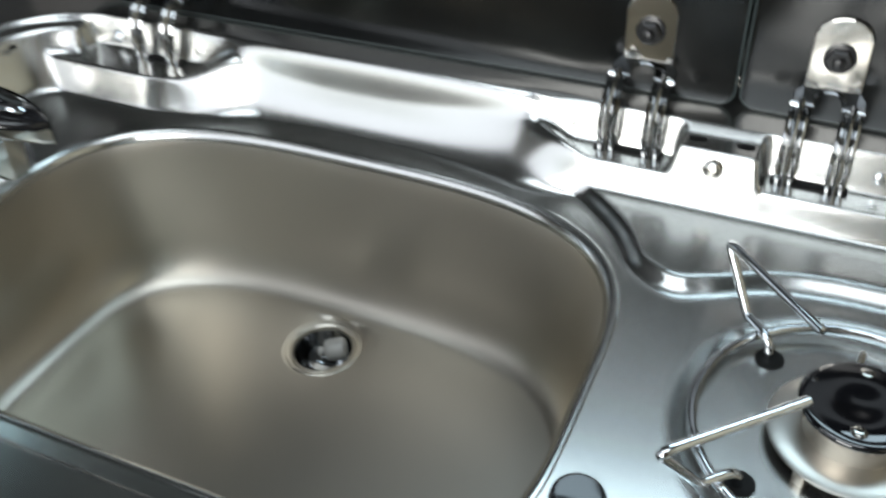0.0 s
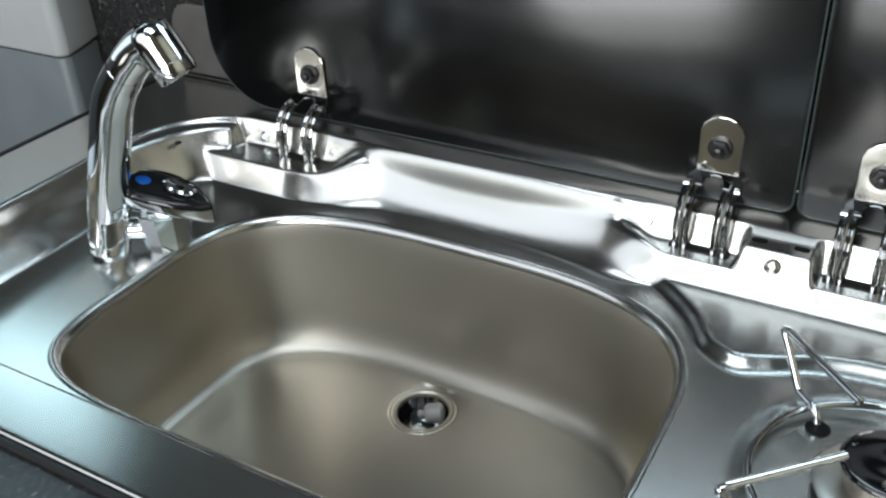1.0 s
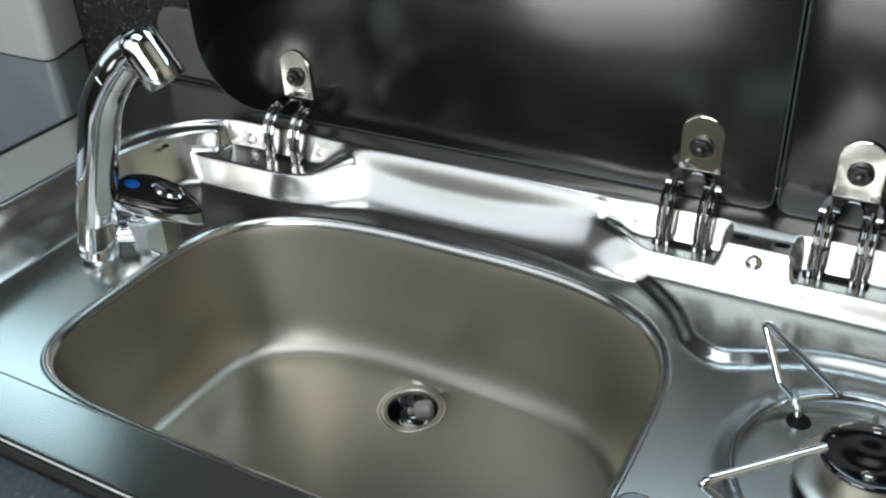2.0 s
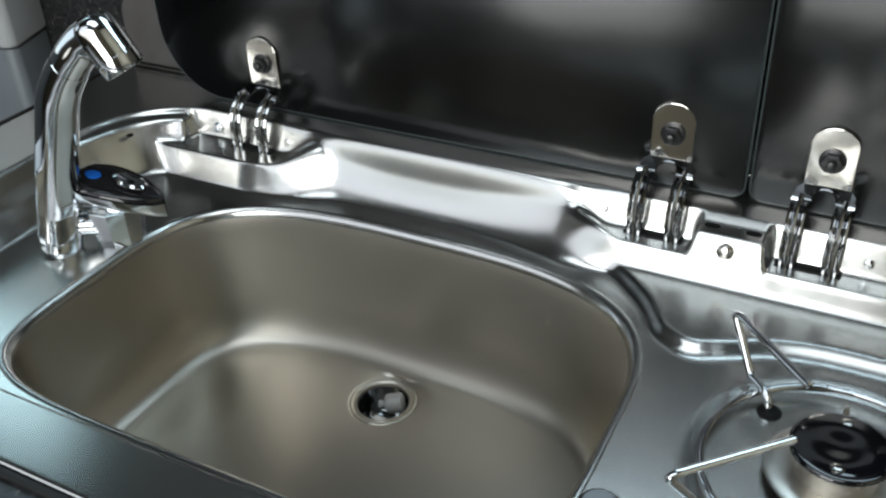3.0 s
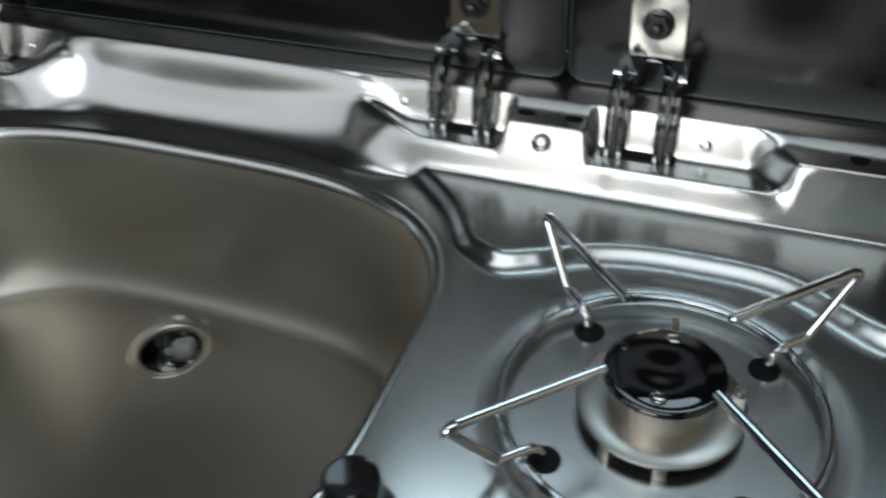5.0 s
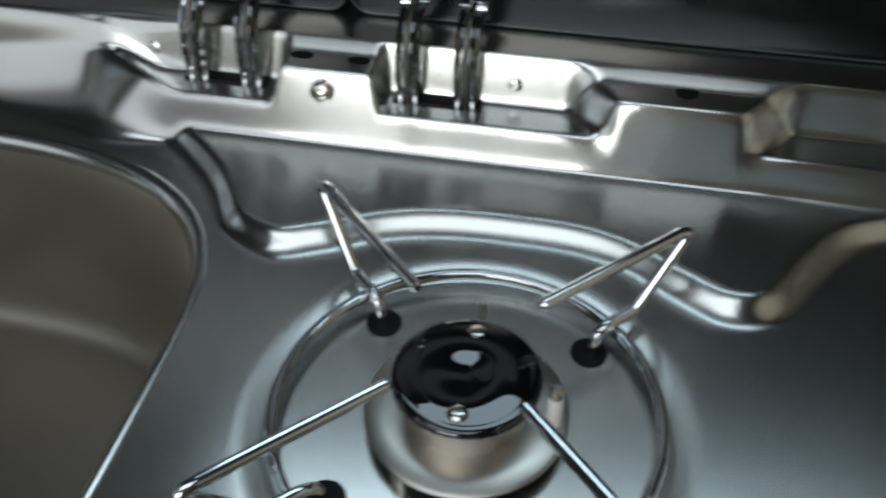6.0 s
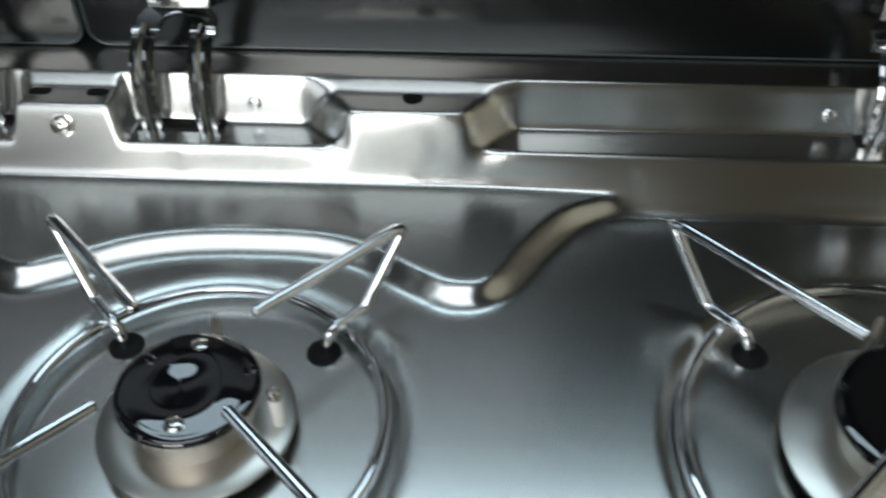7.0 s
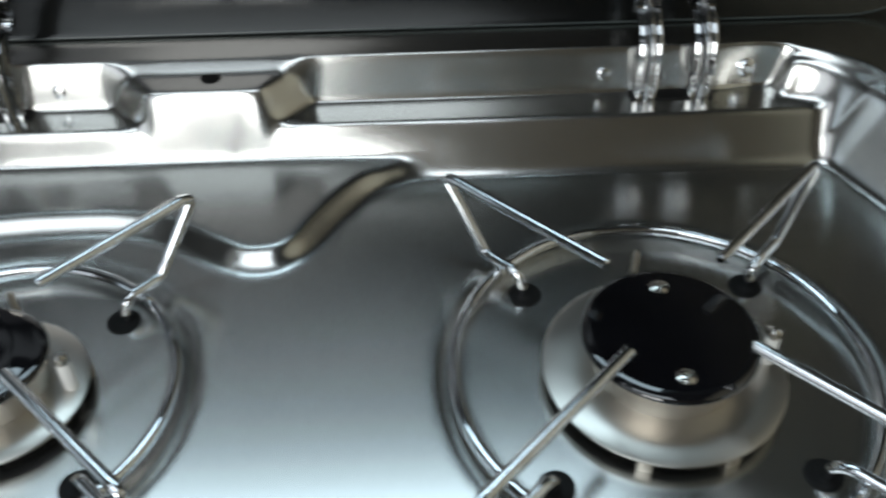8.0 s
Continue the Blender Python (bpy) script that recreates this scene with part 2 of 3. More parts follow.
for a, b, c, d in ((X0, -0.27, Y0, Y1), (0.75, X1, Y0, Y1), (-0.27, 0.75, Y0, -0.96), (-0.27, 0.75, -0.42, Y1)):
    bmesh.ops.create_cube(roof, size=1, matrix=Matrix.Translation(((a + b) / 2, (c + d) / 2, TOP + 0.02)) @ Matrix.Diagonal((b - a, d - c, 0.04, 1)))
tagged(part("ceiling", roof, CEILING, smooth=False), "unseen ceiling board, kept dark for the reflections, with a roof light opening", "ceiling", kind="structure")

# the body of the kitchen under the worktop
tagged(part("kitchen_cabinet", box(-0.135, 1.245, -0.36, 0.049, 0.0, 0.76, 0.003), WOOD), "beige laminate kitchen cabinet under the worktop", "cabinet")

# ---- the worktop, with the cut-out in which the unit lies ----
worktop = empty("worktop", (0, 0, 0.9), "dark speckled laminate worktop round the steel unit", "worktop", kind="structure")
WT = RIM - 0.003
for piece in ((-0.137, 1.245, -0.42, -0.318), (0.877, 1.245, -0.3179, 0.0505)):
    part("worktop_section", box(piece[0], piece[1], piece[2], piece[3], WT - 0.03 - 0.9, WT - 0.9, 0.002), GRANITE, worktop)
part("edge_strip", box(-0.137, 1.245, -0.4265, -0.4202, WT - 0.032 - 0.9, WT - 0.902, 0.0015), SEAL, worktop, "dark edging strip")


# ---- the pressed steel deck ----
def step(t):
    t = np.clip(t, 0, 1)
    return t * t * (3 - 2 * t)


def smax(a, b, k):
    h = np.clip(0.5 + 0.5 * (a - b) / k, 0, 1)
    return b + (a - b) * h + k * h * (1 - h)


def inside(x, y, x0, x1, y0, y1, rl, rr):
    """Distance to the edge of a rounded rectangle, positive inside; rl and rr are the radii at its left and right ends."""
    r = np.where(x < (x0 + x1) / 2, rl, rr)
    dx = np.abs(x - (x0 + x1) / 2) - (x1 - x0) / 2 + r
    dy = np.abs(y - (y0 + y1) / 2) - (y1 - y0) / 2 + r
    return -(np.hypot(np.maximum(dx, 0), np.maximum(dy, 0)) + np.minimum(np.maximum(dx, dy), 0) - r)


RX0, RX1, RY0, RY1 = -0.0745, 0.8035, -0.289, 0.0
BOWL_C, BOWL_A, BOWL_B = (0.190, -0.148), 0.1710, 0.1120
B1, B2 = (0.4625, -0.1433), (0.6850, -0.1448)      # burner centres
S_X = [0.296, 0.3170, 0.3310, 0.3470, 0.3570, 0.3670, 0.3810, 0.3965, 0.4200, 0.4625, 0.505, 0.5220, 0.5405, 0.5627, 0.574, 0.587, 0.600, 0.630, 0.660, 0.700]
S_Y = [-0.022, -0.0310, -0.0420, -0.0590, -0.0750, -0.0830, -0.0882, -0.0839, -0.0725, -0.0662, -0.0722, -0.0830, -0.0912, -0.0815, -0.0630, -0.0465, -0.0392, -0.0350, -0.0325, -0.0300]


def smooth_curve(x, h, v):
    """A smooth line through the values v at the places h, level beyond both ends."""
    h, v = np.asarray(h), np.asarray(v)
    m = np.gradient(v, h)
    i = np.clip(np.searchsorted(h, x) - 1, 0, len(h) - 2)
    w = h[i + 1] - h[i]
    t = np.clip((x - h[i]) / w, 0, 1)
    return (2 * t**3 - 3 * t**2 + 1) * v[i] + (t**3 - 2 * t**2 + t) * w * m[i] + (3 * t**2 - 2 * t**3) * v[i + 1] + (t**3 - t**2) * w * m[i + 1]


def shelf_edge(x):
    """The foot of the raised shelf behind the first burner: a smooth wave in plan."""
    return smooth_curve(x, S_X, S_Y)


# how far the hollow's foot stands out from the rim behind the bowl: a long bow
FOOT_X = [0.050, 0.075, 0.097, 0.120, 0.146, 0.180, 0.213, 0.235, 0.256, 0.275, 0.291, 0.313]
FOOT_Y = [0.0370, 0.0275, 0.0205, 0.0170, 0.0148, 0.0142, 0.0150, 0.0170, 0.0200, 0.0240, 0.0290, 0.0350]
LX, LY = np.linspace(0.27, 0.73, 231), np.linspace(-0.13, 0.01, 71)


def shelf_lattice():
    """The distance from the shelf's edge on a lattice of two millimetres."""
    cx = np.linspace(0.27, 0.73, 900)
    cy = shelf_edge(cx)
    gx2, gy2 = np.meshgrid(LX, LY)
    return np.array([np.sqrt(((gx2[j][:, None] - cx) ** 2 + (gy2[j][:, None] - cy) ** 2).min(1)) for j in range(len(LY))])


SHELF = shelf_lattice() * np.where(np.meshgrid(LX, LY)[1] > shelf_edge(LX)[None, :], 1, -1)


def shelf_distance(x, y):
    """Signed distance from the shelf's edge, positive on the shelf."""
    u = np.clip((x - LX[0]) / (LX[1] - LX[0]), 0, len(LX) - 1.001)
    v = np.clip((y - LY[0]) / (LY[1] - LY[0]), 0, len(LY) - 1.001)
    i, j = u.astype(int), v.astype(int)
    p, q = u - i, v - j
    return (SHELF[j, i] * (1 - p) + SHELF[j, i + 1] * p) * (1 - q) + (SHELF[j + 1, i] * (1 - p) + SHELF[j + 1, i + 1] * p) * q


def bowl_level(x, y, grow=0.0):
    """Below 1 inside the bowl's mouth."""
    u, v = np.abs(x - BOWL_C[0]) / (BOWL_A + grow), (y - BOWL_C[1]) / (BOWL_B + grow)
    n = np.where(v > 0, 3.1, 5.2)
    return (u**n + np.abs(v) ** n) ** (1 / n)


def smin(a, b, k):
    return -smax(-a, -b, k)


def lane(x, a, b, rise, rise_b=0.0):
    """Height over the floor of a trough that runs along x from a to b and has sloping ends."""
    return np.maximum(rise * (a - x), (rise_b or rise) * (x - b))


def deck_height(x, y):
    flare = np.where(x > 0.70, np.clip(0.45 * (-0.03 - y), 0, 0.04), 0)
    d = inside(x - flare, y, RX0, RX1, RY0, RY1, 0.07, 0.051)
    # along the back: a low hinge ledge over a steep wall, with the screw boss and the wide pad left standing
    edge = 0.0221 + 0.0075 * step((0.095 - x) / 0.060)
    plane = np.minimum(0.9205 + 0.0205 / (0.0064 + 0.0065 * step((x - 0.545) / 0.100)) * (y + edge), 0.96)
    ledge = 0.9205 + 0 * y
    back = np.clip(-y, 0.0, 0.03)
    for a, b, rise, k in ((0.3640, 0.4015, 5.0, 0.003), (0.4800 + 0.95 * back, 0.5600 - 0.95 * back, 2.7, 0.005)):
        ledge = smax(ledge, smin(0.9358 + 0.03 * y, 0.9370 - lane(x, a, b, rise), k), 1.3 * k)
    # the pad's front corners are well rounded
    ends = np.exp(-(((x - 0.4930) / 0.008) ** 2)) + np.exp(-(((x - 0.5470) / 0.008) ** 2))
    # behind the bowl there is no ledge: its floor runs up to the rim, slantwise in plan
    gone = step((x - 0.0620 - 0.25 * (y + 0.02)) / 0.036) * step((0.3040 - 1.1 * (y + 0.005) - x) / 0.030)
    ledge = ledge + (0.9362 - ledge) * gone
    # behind the bowl the wall reaches up to the rim and runs out in a wide hollow
    t = np.clip(-y, 0, 0.05)
    steep = 0.937 - 0.037 * t / smooth_curve(x, FOOT_X, FOOT_Y)
    mid = step((x - 0.054) / 0.062) * step((0.326 - x) / 0.050)
    z = smin(ledge, np.maximum(plane, 0.88) * (1 - mid) + np.maximum(steep, 0.88) * mid, 0.0015 + 0.008 * ends)
    # side walls under a narrow high ledge, which runs out along the sides
    corner = step((y + 0.125) / 0.06)
    left = 0.9353 - (1.75 + 0.10 * corner) * (d - 0.0105 * step((y + 0.10) / 0.05))
    left = smin(smin(left, 0.9353 - 4.0 * (x + 0.0220), 0.005), 0.9358 + 0 * x, 0.0015)
    d4 = inside(x - flare, y, RX0, 0.794, RY0, -0.0065, 0.07, 0.035)
    right = smin(smin(0.9353 - 2.3 * d4, 0.9353 + 4.0 * (x - 0.7665), 0.005), 0.9358 + 0 * x, 0.0015)
    z = smax(smax(z, left, 0.005), right, 0.005)
    z = smax(z, 0.936 - 3.6 * (y - RY0), 0.004)
    z = smax(z, DECK + 0 * x, 0.005 + 0.011 * mid)
    # raised shelf behind the first burner
    s = shelf_distance(x, y)
    on = step((x - 0.300) / 0.016) * step((0.700 - x) / 0.03)
    run = 0.0100 + 0.0055 * step((x - 0.358) / 0.040) - 0.0030 * step((x - 0.535) / 0.030)
    shelf = DECK - 0.003 + 0.0096 * step((s + 0.24 * run) / run) * on
    z = smax(z, shelf, 0.0042)
    # shallow dishes round the burners
    for (cx, cy), r in ((B1, 0.0705), (B2, 0.0792)):
        q = np.hypot(x - cx, y - cy)
        dish = step((r - q) / 0.0140)
        z = z - 0.0032 * dish * (z < 0.9045)
    # upper step to the rim, leaning back behind the hinges
    lean = 0.0025 + 0.0030 * step((y + 0.016) / 0.008) * step((0.755 - x) / 0.02) * step((x - 0.01) / 0.02)
    z = z + (RIM - z) * (1 - np.clip(d / lean, 0, 1))
    z = np.where(d <= 0, RIM, z)
    # turned-down outer edge
    out = inside(x, y, FX0, FX1, FY0, FY1, 0.012, 0.012)
    return np.where(out < 0.0025, RIM - 0.0025 + np.sqrt(np.maximum(0.0025**2 - (0.0025 - np.clip(out, 0, 0.0025)) ** 2, 0)), z)


FX0, FX1, FY0, FY1 = -0.139, 0.885, -0.3235, 0.0495
gx = np.unique(np.concatenate([np.linspace(FX0, FX1, 760), FX0 + np.array([0.0006, 0.0012, 0.002]), np.linspace(0.358, 0.408, 70), np.linspace(0.48, 0.565, 80)]).round(5))
gy = np.unique(np.concatenate([np.linspace(FY0, -0.042, 200), np.linspace(-0.042, -0.004, 70), np.linspace(-0.004, 0.001, 22), np.linspace(0.001, FY1, 16), FY0 + np.array([0.0006, 0.0012, 0.002])]).round(5))
gxx, gyy = np.meshgrid(gx, gy)
# pressed sheet has no sharp folds: average the form over a few millimetres
gz, total = np.zeros_like(gxx), 0.0
# the long hollow behind the bowl runs out more softly still
wide = 1 + 4.5 * step((gyy + 0.045) / 0.012) * (np.exp(-(((gxx - 0.088) / 0.026) ** 2)) + 1.35 * np.exp(-(((gxx - 0.288) / 0.024) ** 2)))
wide += 2.2 * step((gyy + 0.036) / 0.008) * (np.exp(-(((gxx - 0.4870) / 0.010) ** 2)) + np.exp(-(((gxx - 0.5530) / 0.010) ** 2)))
wide += 1.0 * np.exp(-(((gxx - 0.772) / 0.018) ** 2) - ((gyy + 0.018) / 0.022) ** 2)
for ox in (-2.8, -2.1, -1.4, -0.7, 0.0, 0.7, 1.4, 2.1, 2.8):
    for oy in (-1.2, -0.6, 0.0, 0.6, 1.2):
        weight = math.exp(-((ox / 1.5) ** 2) - (oy / 0.7) ** 2)
        gz += weight * deck_height(gxx + wide * ox / 1000, gyy + (0.6 + 0.4 * wide) * oy / 1000)
        total += weight
gz = gz / total - DECK
flat_rim = inside(gxx - np.where(gxx > 0.70, np.clip(0.45 * (-0.03 - gyy), 0, 0.04), 0), gyy, RX0, RX1, RY0, RY1, 0.07, 0.051) < -0.002
gz = np.where(flat_rim, deck_height(gxx, gyy) - DECK, gz)
nx, ny = len(gx), len(gy)
ids = np.arange(nx * ny).reshape(ny, nx)
quads = np.stack([ids[:-1, :-1], ids[:-1, 1:], ids[1:, 1:], ids[1:, :-1]], -1).reshape(-1, 4)
mid_x, mid_y = (gxx[:-1, :-1] + gxx[1:, 1:]).ravel() / 2, (gyy[:-1, :-1] + gyy[1:, 1:]).ravel() / 2
keep = bowl_level(mid_x, mid_y) > 1.0
for (cx, cy), r in ((B1, 0.012), (B2, 0.014)):
    keep &= np.hypot(mid_x - cx, mid_y - cy) > r
quads = quads[keep]
unit = empty("sink_and_hob_unit", (0, 0, DECK), "brushed stainless steel sink and two-burner hob unit set in the worktop", "sink hob")
me = bpy.data.meshes.new("deck")
me.from_pydata(np.stack([gxx, gyy, gz], -1).reshape(-1, 3).tolist(), [], quads.tolist())
me.materials.append(STEEL)
me.shade_smooth()
deck = new("deck", me)
deck.parent = unit
tagged(deck, "pressed stainless steel deck with raised rim")


def bowl_ring(inset, n, soften=0.0):
    out = []
    for k in range(n):
        a = 2 * math.pi * k / n
        c, s = math.cos(a), math.sin(a)
        e = (3.1 if s > 0 else 5.2) * (1 - soften) + 2.6 * soften
        ax, bx = BOWL_A - inset, BOWL_B - inset
        r = (abs(c / ax) ** e + abs(s / bx) ** e) ** (-1 / e)
        out.append((BOWL_C[0] + r * c, BOWL_C[1] + r * s))
    return out


DRAIN = (0.1820, -0.0868)
DRAIN_Z = 0.7922 - DECK
bm = bmesh.new()
N = 180
levels = [(0.0032, -0.0048), (0.0038, -0.0070)] + [(0.0038 + 0.0022 * t, -0.0070 - 0.0600 * t) for t in (0.15, 0.3, 0.45, 0.6, 0.75, 0.9, 1.0)]
levels += [(0.0060 + 0.0192 * (1 - math.cos(a)), -0.067 - 0.039 * math.sin(a)) for a in [radians(90 * k / 20) for k in range(1, 21)]]
rows = [[bm.verts.new((x, y, z)) for x, y in bowl_ring(i, N, min(1, max(0, i / 0.06)) * 0.3)] for i, z in levels]
base = [v.co.copy() for v in rows[-1]]
for f, radius, drop in ((0.12, 0.0252, 0), (0.25, 0.0252, 0), (0.4, 0.0252, 0), (0.55, 0.0252, 0), (0.7, 0.0252, 0), (0.85, 0.0252, 0), (1.0, 0.0252, 0), (1.0, 0.0240, 0.0001), (1.0, 0.0233, 0.0005), (1.0, 0.0215, 0.0012)):
    ring = []
    for k, p in enumerate(base):
        a = math.atan2(p.y - DRAIN[1], p.x - DRAIN[0])
        q = Vector((DRAIN[0] + radius * math.cos(a), DRAIN[1] + radius * math.sin(a), DRAIN_Z - drop))
        ring.append(bm.verts.new(p.lerp(q, f)))
    rows.append(ring)
for a, b in zip(rows, rows[1:]):
    for k in range(N):
        bm.faces.new((a[k], a[(k + 1) % N], b[(k + 1) % N], b[k]))
bmesh.ops.recalc_face_normals(bm, faces=bm.faces[:])
bmesh.ops.reverse_faces(bm, faces=bm.faces[:])
part("bowl", bm, BOWL, unit, "deep satin stainless steel sink bowl")

# the rolled edge: a low crest, then a round fall into the bowl
bm = bmesh.new()
crest = [(-0.0032, -0.0005), (-0.0028, 0.0003), (-0.0020, 0.0009), (-0.0010, 0.0010), (0.0000, 0.0006), (0.0010, -0.0002), (0.0020, -0.0013), (0.0028, -0.0027), (0.0034, -0.0044), (0.0036, -0.0066)]
rows = [[bm.verts.new((x, y, z)) for x, y in bowl_ring(i, N)] for i, z in crest]
for a, b in zip(rows, rows[1:]):
    for k in range(N):
        bm.faces.new((a[k], a[(k + 1) % N], b[(k + 1) % N], b[k]))
bmesh.ops.recalc_face_normals(bm, faces=bm.faces[:])
part("bowl_edge", bm, STEEL, unit, "bright rolled edge of the bowl")

# drain: flange, cup and the tilted plug in it
dm = pose(DRAIN[0], DRAIN[1], DRAIN_Z)
drain = part("drain", lathe([(0.0232, -0.0020), (0.0231, -0.0004), (0.0225, 0.0001), (0.0218, 0.0001), (0.0205, -0.0006), (0.0198, -0.0012), (0.0192, -0.0005), (0.0182, -0.0005), (0.0176, -0.0016), (0.0174, -0.0040)], 64), BOWL, unit, "round steel drain with a raised ring", m=dm)
# the cup's dark reflection is put into its colour
part("cup", lathe([(0.0173, -0.0022), (0.0170, -0.0040), (0.0150, -0.0110), (0.0120, -0.0165), (0.0060, -0.0195), (0, -0.0200)], 64), DARKCHROME, drain, "dark polished drain cup")
lying = pose(0.0005, 0.0020, -0.0040, 0, 82, 24)
plug = part("plug", lathe([(0, 0.0000), (0.0050, 0.0002), (0.0062, 0.0010), (0.0068, 0.0024), (0.0070, 0.0100), (0.0064, 0.0118), (0.0046, 0.0128), (0, 0.0132)], 36, m=lying), PLUG, drain, "pale grey plug lying on its side")
part("plug_knob", lathe([(0, -0.0052), (0.0022, -0.0050), (0.0030, -0.0040), (0.0028, -0.0024), (0.0020, -0.0014), (0.0024, 0.0004)], 24, m=lying), PLUG, plug)


# ---- small fixings on the deck ----
def screw_bm(r):
    bm = lathe([(r * 1.25, -0.0004), (r * 1.25, 0.0004), (r, 0.0007), (r * 0.92, r * 0.32), (r * 0.66, r * 0.46), (r * 0.40, r * 0.48), (r * 0.32, r * 0.20), (0, r * 0.16)], 20)
    return bm


for x, z in ((0.0, 0.0276), (0.0646, 0.0276), (0.3037, 0.0280), (0.4562, 0.0280), (0.6878, 0.0285), (0.7500, 0.0290)):
    part("screw", screw_bm(0.0033), CHROME, unit, m=pose(x, -0.0022, z, 76, 0, 0))
part("screw", screw_bm(0.0040), PLATE, unit, "zinc-plated cross-head screw", m=pose(0.3818, -0.0200, 0.0272, 72, 0, 0))
for x in (0.371, 0.3945):
    part("slot", slab(round_rect(-0.0045, 0.0045, -0.0025, 0.0025, (0.0024,) * 4, 5), -0.0012, 0.0006), RUBBER_AND_GAPS, unit, m=pose(x, -0.0085, 0.0351, 2, 0, 0))
part("drain_hole", lathe([(0.0042, 0.0), (0.0042, 0.0009), (0, 0.0009)], 20), RUBBER_AND_GAPS, unit, m=pose(0.5215, -0.0075, 0.0349, 2, 0, 0))
for x, y, z in ((-0.0445, -0.047, 0.0328),):
    part("drain_hole", lathe([(0.0026, 0.0), (0.0026, 0.0009), (0, 0.0009)], 16), RUBBER_AND_GAPS, unit, m=pose(x, y, z))


# ---- burners ----
def burner(centre, k, feet, wave, ridge):
    """Collar on short feet, cast crown, black enamelled cap with two screws, electrode and thermocouple; k scales it."""
    m = pose(centre[0], centre[1], 0)
    r = 0.0222 * k
    body = part("burner", lathe([(0.0300 * k, 0.0017), (0.0312 * k, 0.0024), (0.0312 * k, 0.0034), (0.0300 * k, 0.0040), (0.0245 * k, 0.0047), (0.0170 * k, 0.0050)], 72), SATIN, unit, "steel burner with a black cap", m=m)
    # black cylinder painted in for the shade between collar and dish
    part("gap_shade", lathe([(0.0262 * k, -0.0045), (0.0262 * k, 0.0020)], 48), RUBBER_AND_GAPS, body, "black cylinder in place of the shade under the collar")
    crown = lathe([(0.0184 * k, 0.0045), (0.0186 * k, 0.0070), (0.0193 * k, 0.0110), (0.0207 * k, 0.0155), (0.0212 * k, 0.0172), (0.0205 * k, 0.0176)], 72)
    part("crown", crown, ALLOY, body, "cast alloy burner crown")
    teeth = bmesh.new()
    for i in range(36):
        a = 2 * math.pi * i / 36
        bmesh.ops.create_cube(teeth, size=1, matrix=pose(0.0211 * k * math.cos(a), 0.0211 * k * math.sin(a), 0.0175, 0, 0, math.degrees(a)) @ Matrix.Diagonal((0.0020, 0.0021 * k, 0.0014, 1)))
    part("port_ring", teeth, ALLOY, body, "ring of small flame ports")
    # the cap is pressed with a low round ridge and its enamel lies in soft waves
    rings = [(0.0200 * k, 0.0174), (r * 0.985, 0.0178), (r * 1.004, 0.0184), (r * 0.998, 0.0192), (r * 0.97, 0.0199), (r * 0.92, 0.0204)]
    rings += [(r * f, 0.0205 + ridge * (math.sin(math.pi * f / 1.1) ** 2 - 0.4)) for f in [0.86 - 0.04 * i for i in range(21)]] + [(0, 0.0205 - 0.4 * ridge)]
    cap = lathe(rings, 96)
    for v in cap.verts:
        if v.co.z > 0.0185 and v.co.xy.length < 0.9 * r:
            v.co.z += wave * noise.noise(Vector((v.co.x, v.co.y, 0.003 * k)) * (48 / k))
    part("cap", cap, ENAMEL, body, "glossy black enamelled burner cap")
    for sy, sx in ((0.0152 * k, 0.0004), (-0.0150 * k, 0.0002)):
        part("cap_screw", screw_bm(0.0026), PLATE, body, m=pose(sx, sy, 0.0203))
    el = part("electrode", lathe([(0.0024, 0.002), (0.0024, 0.0150), (0.0020, 0.0158), (0, 0.0158)], 20), CERAMIC, body, "white ceramic igniter", m=pose(0.0265 * k, -0.0005 * k, 0))
    part("tip", lathe([(0.0019, 0.0158), (0.0022, 0.0165), (0.0022, 0.0190), (0.0012, 0.0200), (0, 0.0200)], 16), PLATE, el)
    part("thermocouple", lathe([(0.0013, -0.003), (0.0013, 0.012), (0.0008, 0.014), (0, 0.0142)], 14), ALLOY, body, m=pose(-0.001, 0.0345 * k, 0))
    for a in feet:
        part("foot", box(-0.003, 0.003, -0.0025, 0.0025, -0.0043, 0.0022, 0.0006), ALLOY, body, m=pose(0.0282 * k * math.cos(radians(a)), 0.0282 * k * math.sin(radians(a)), 0, 0, 0, a))
    return body


burner(B1, 1.0, (-120, -80, 30, 110), 0.0009, 0.0013)
burner(B2, 1.30, (-110, -68, 40, 120), 0.0001, 0.0001)


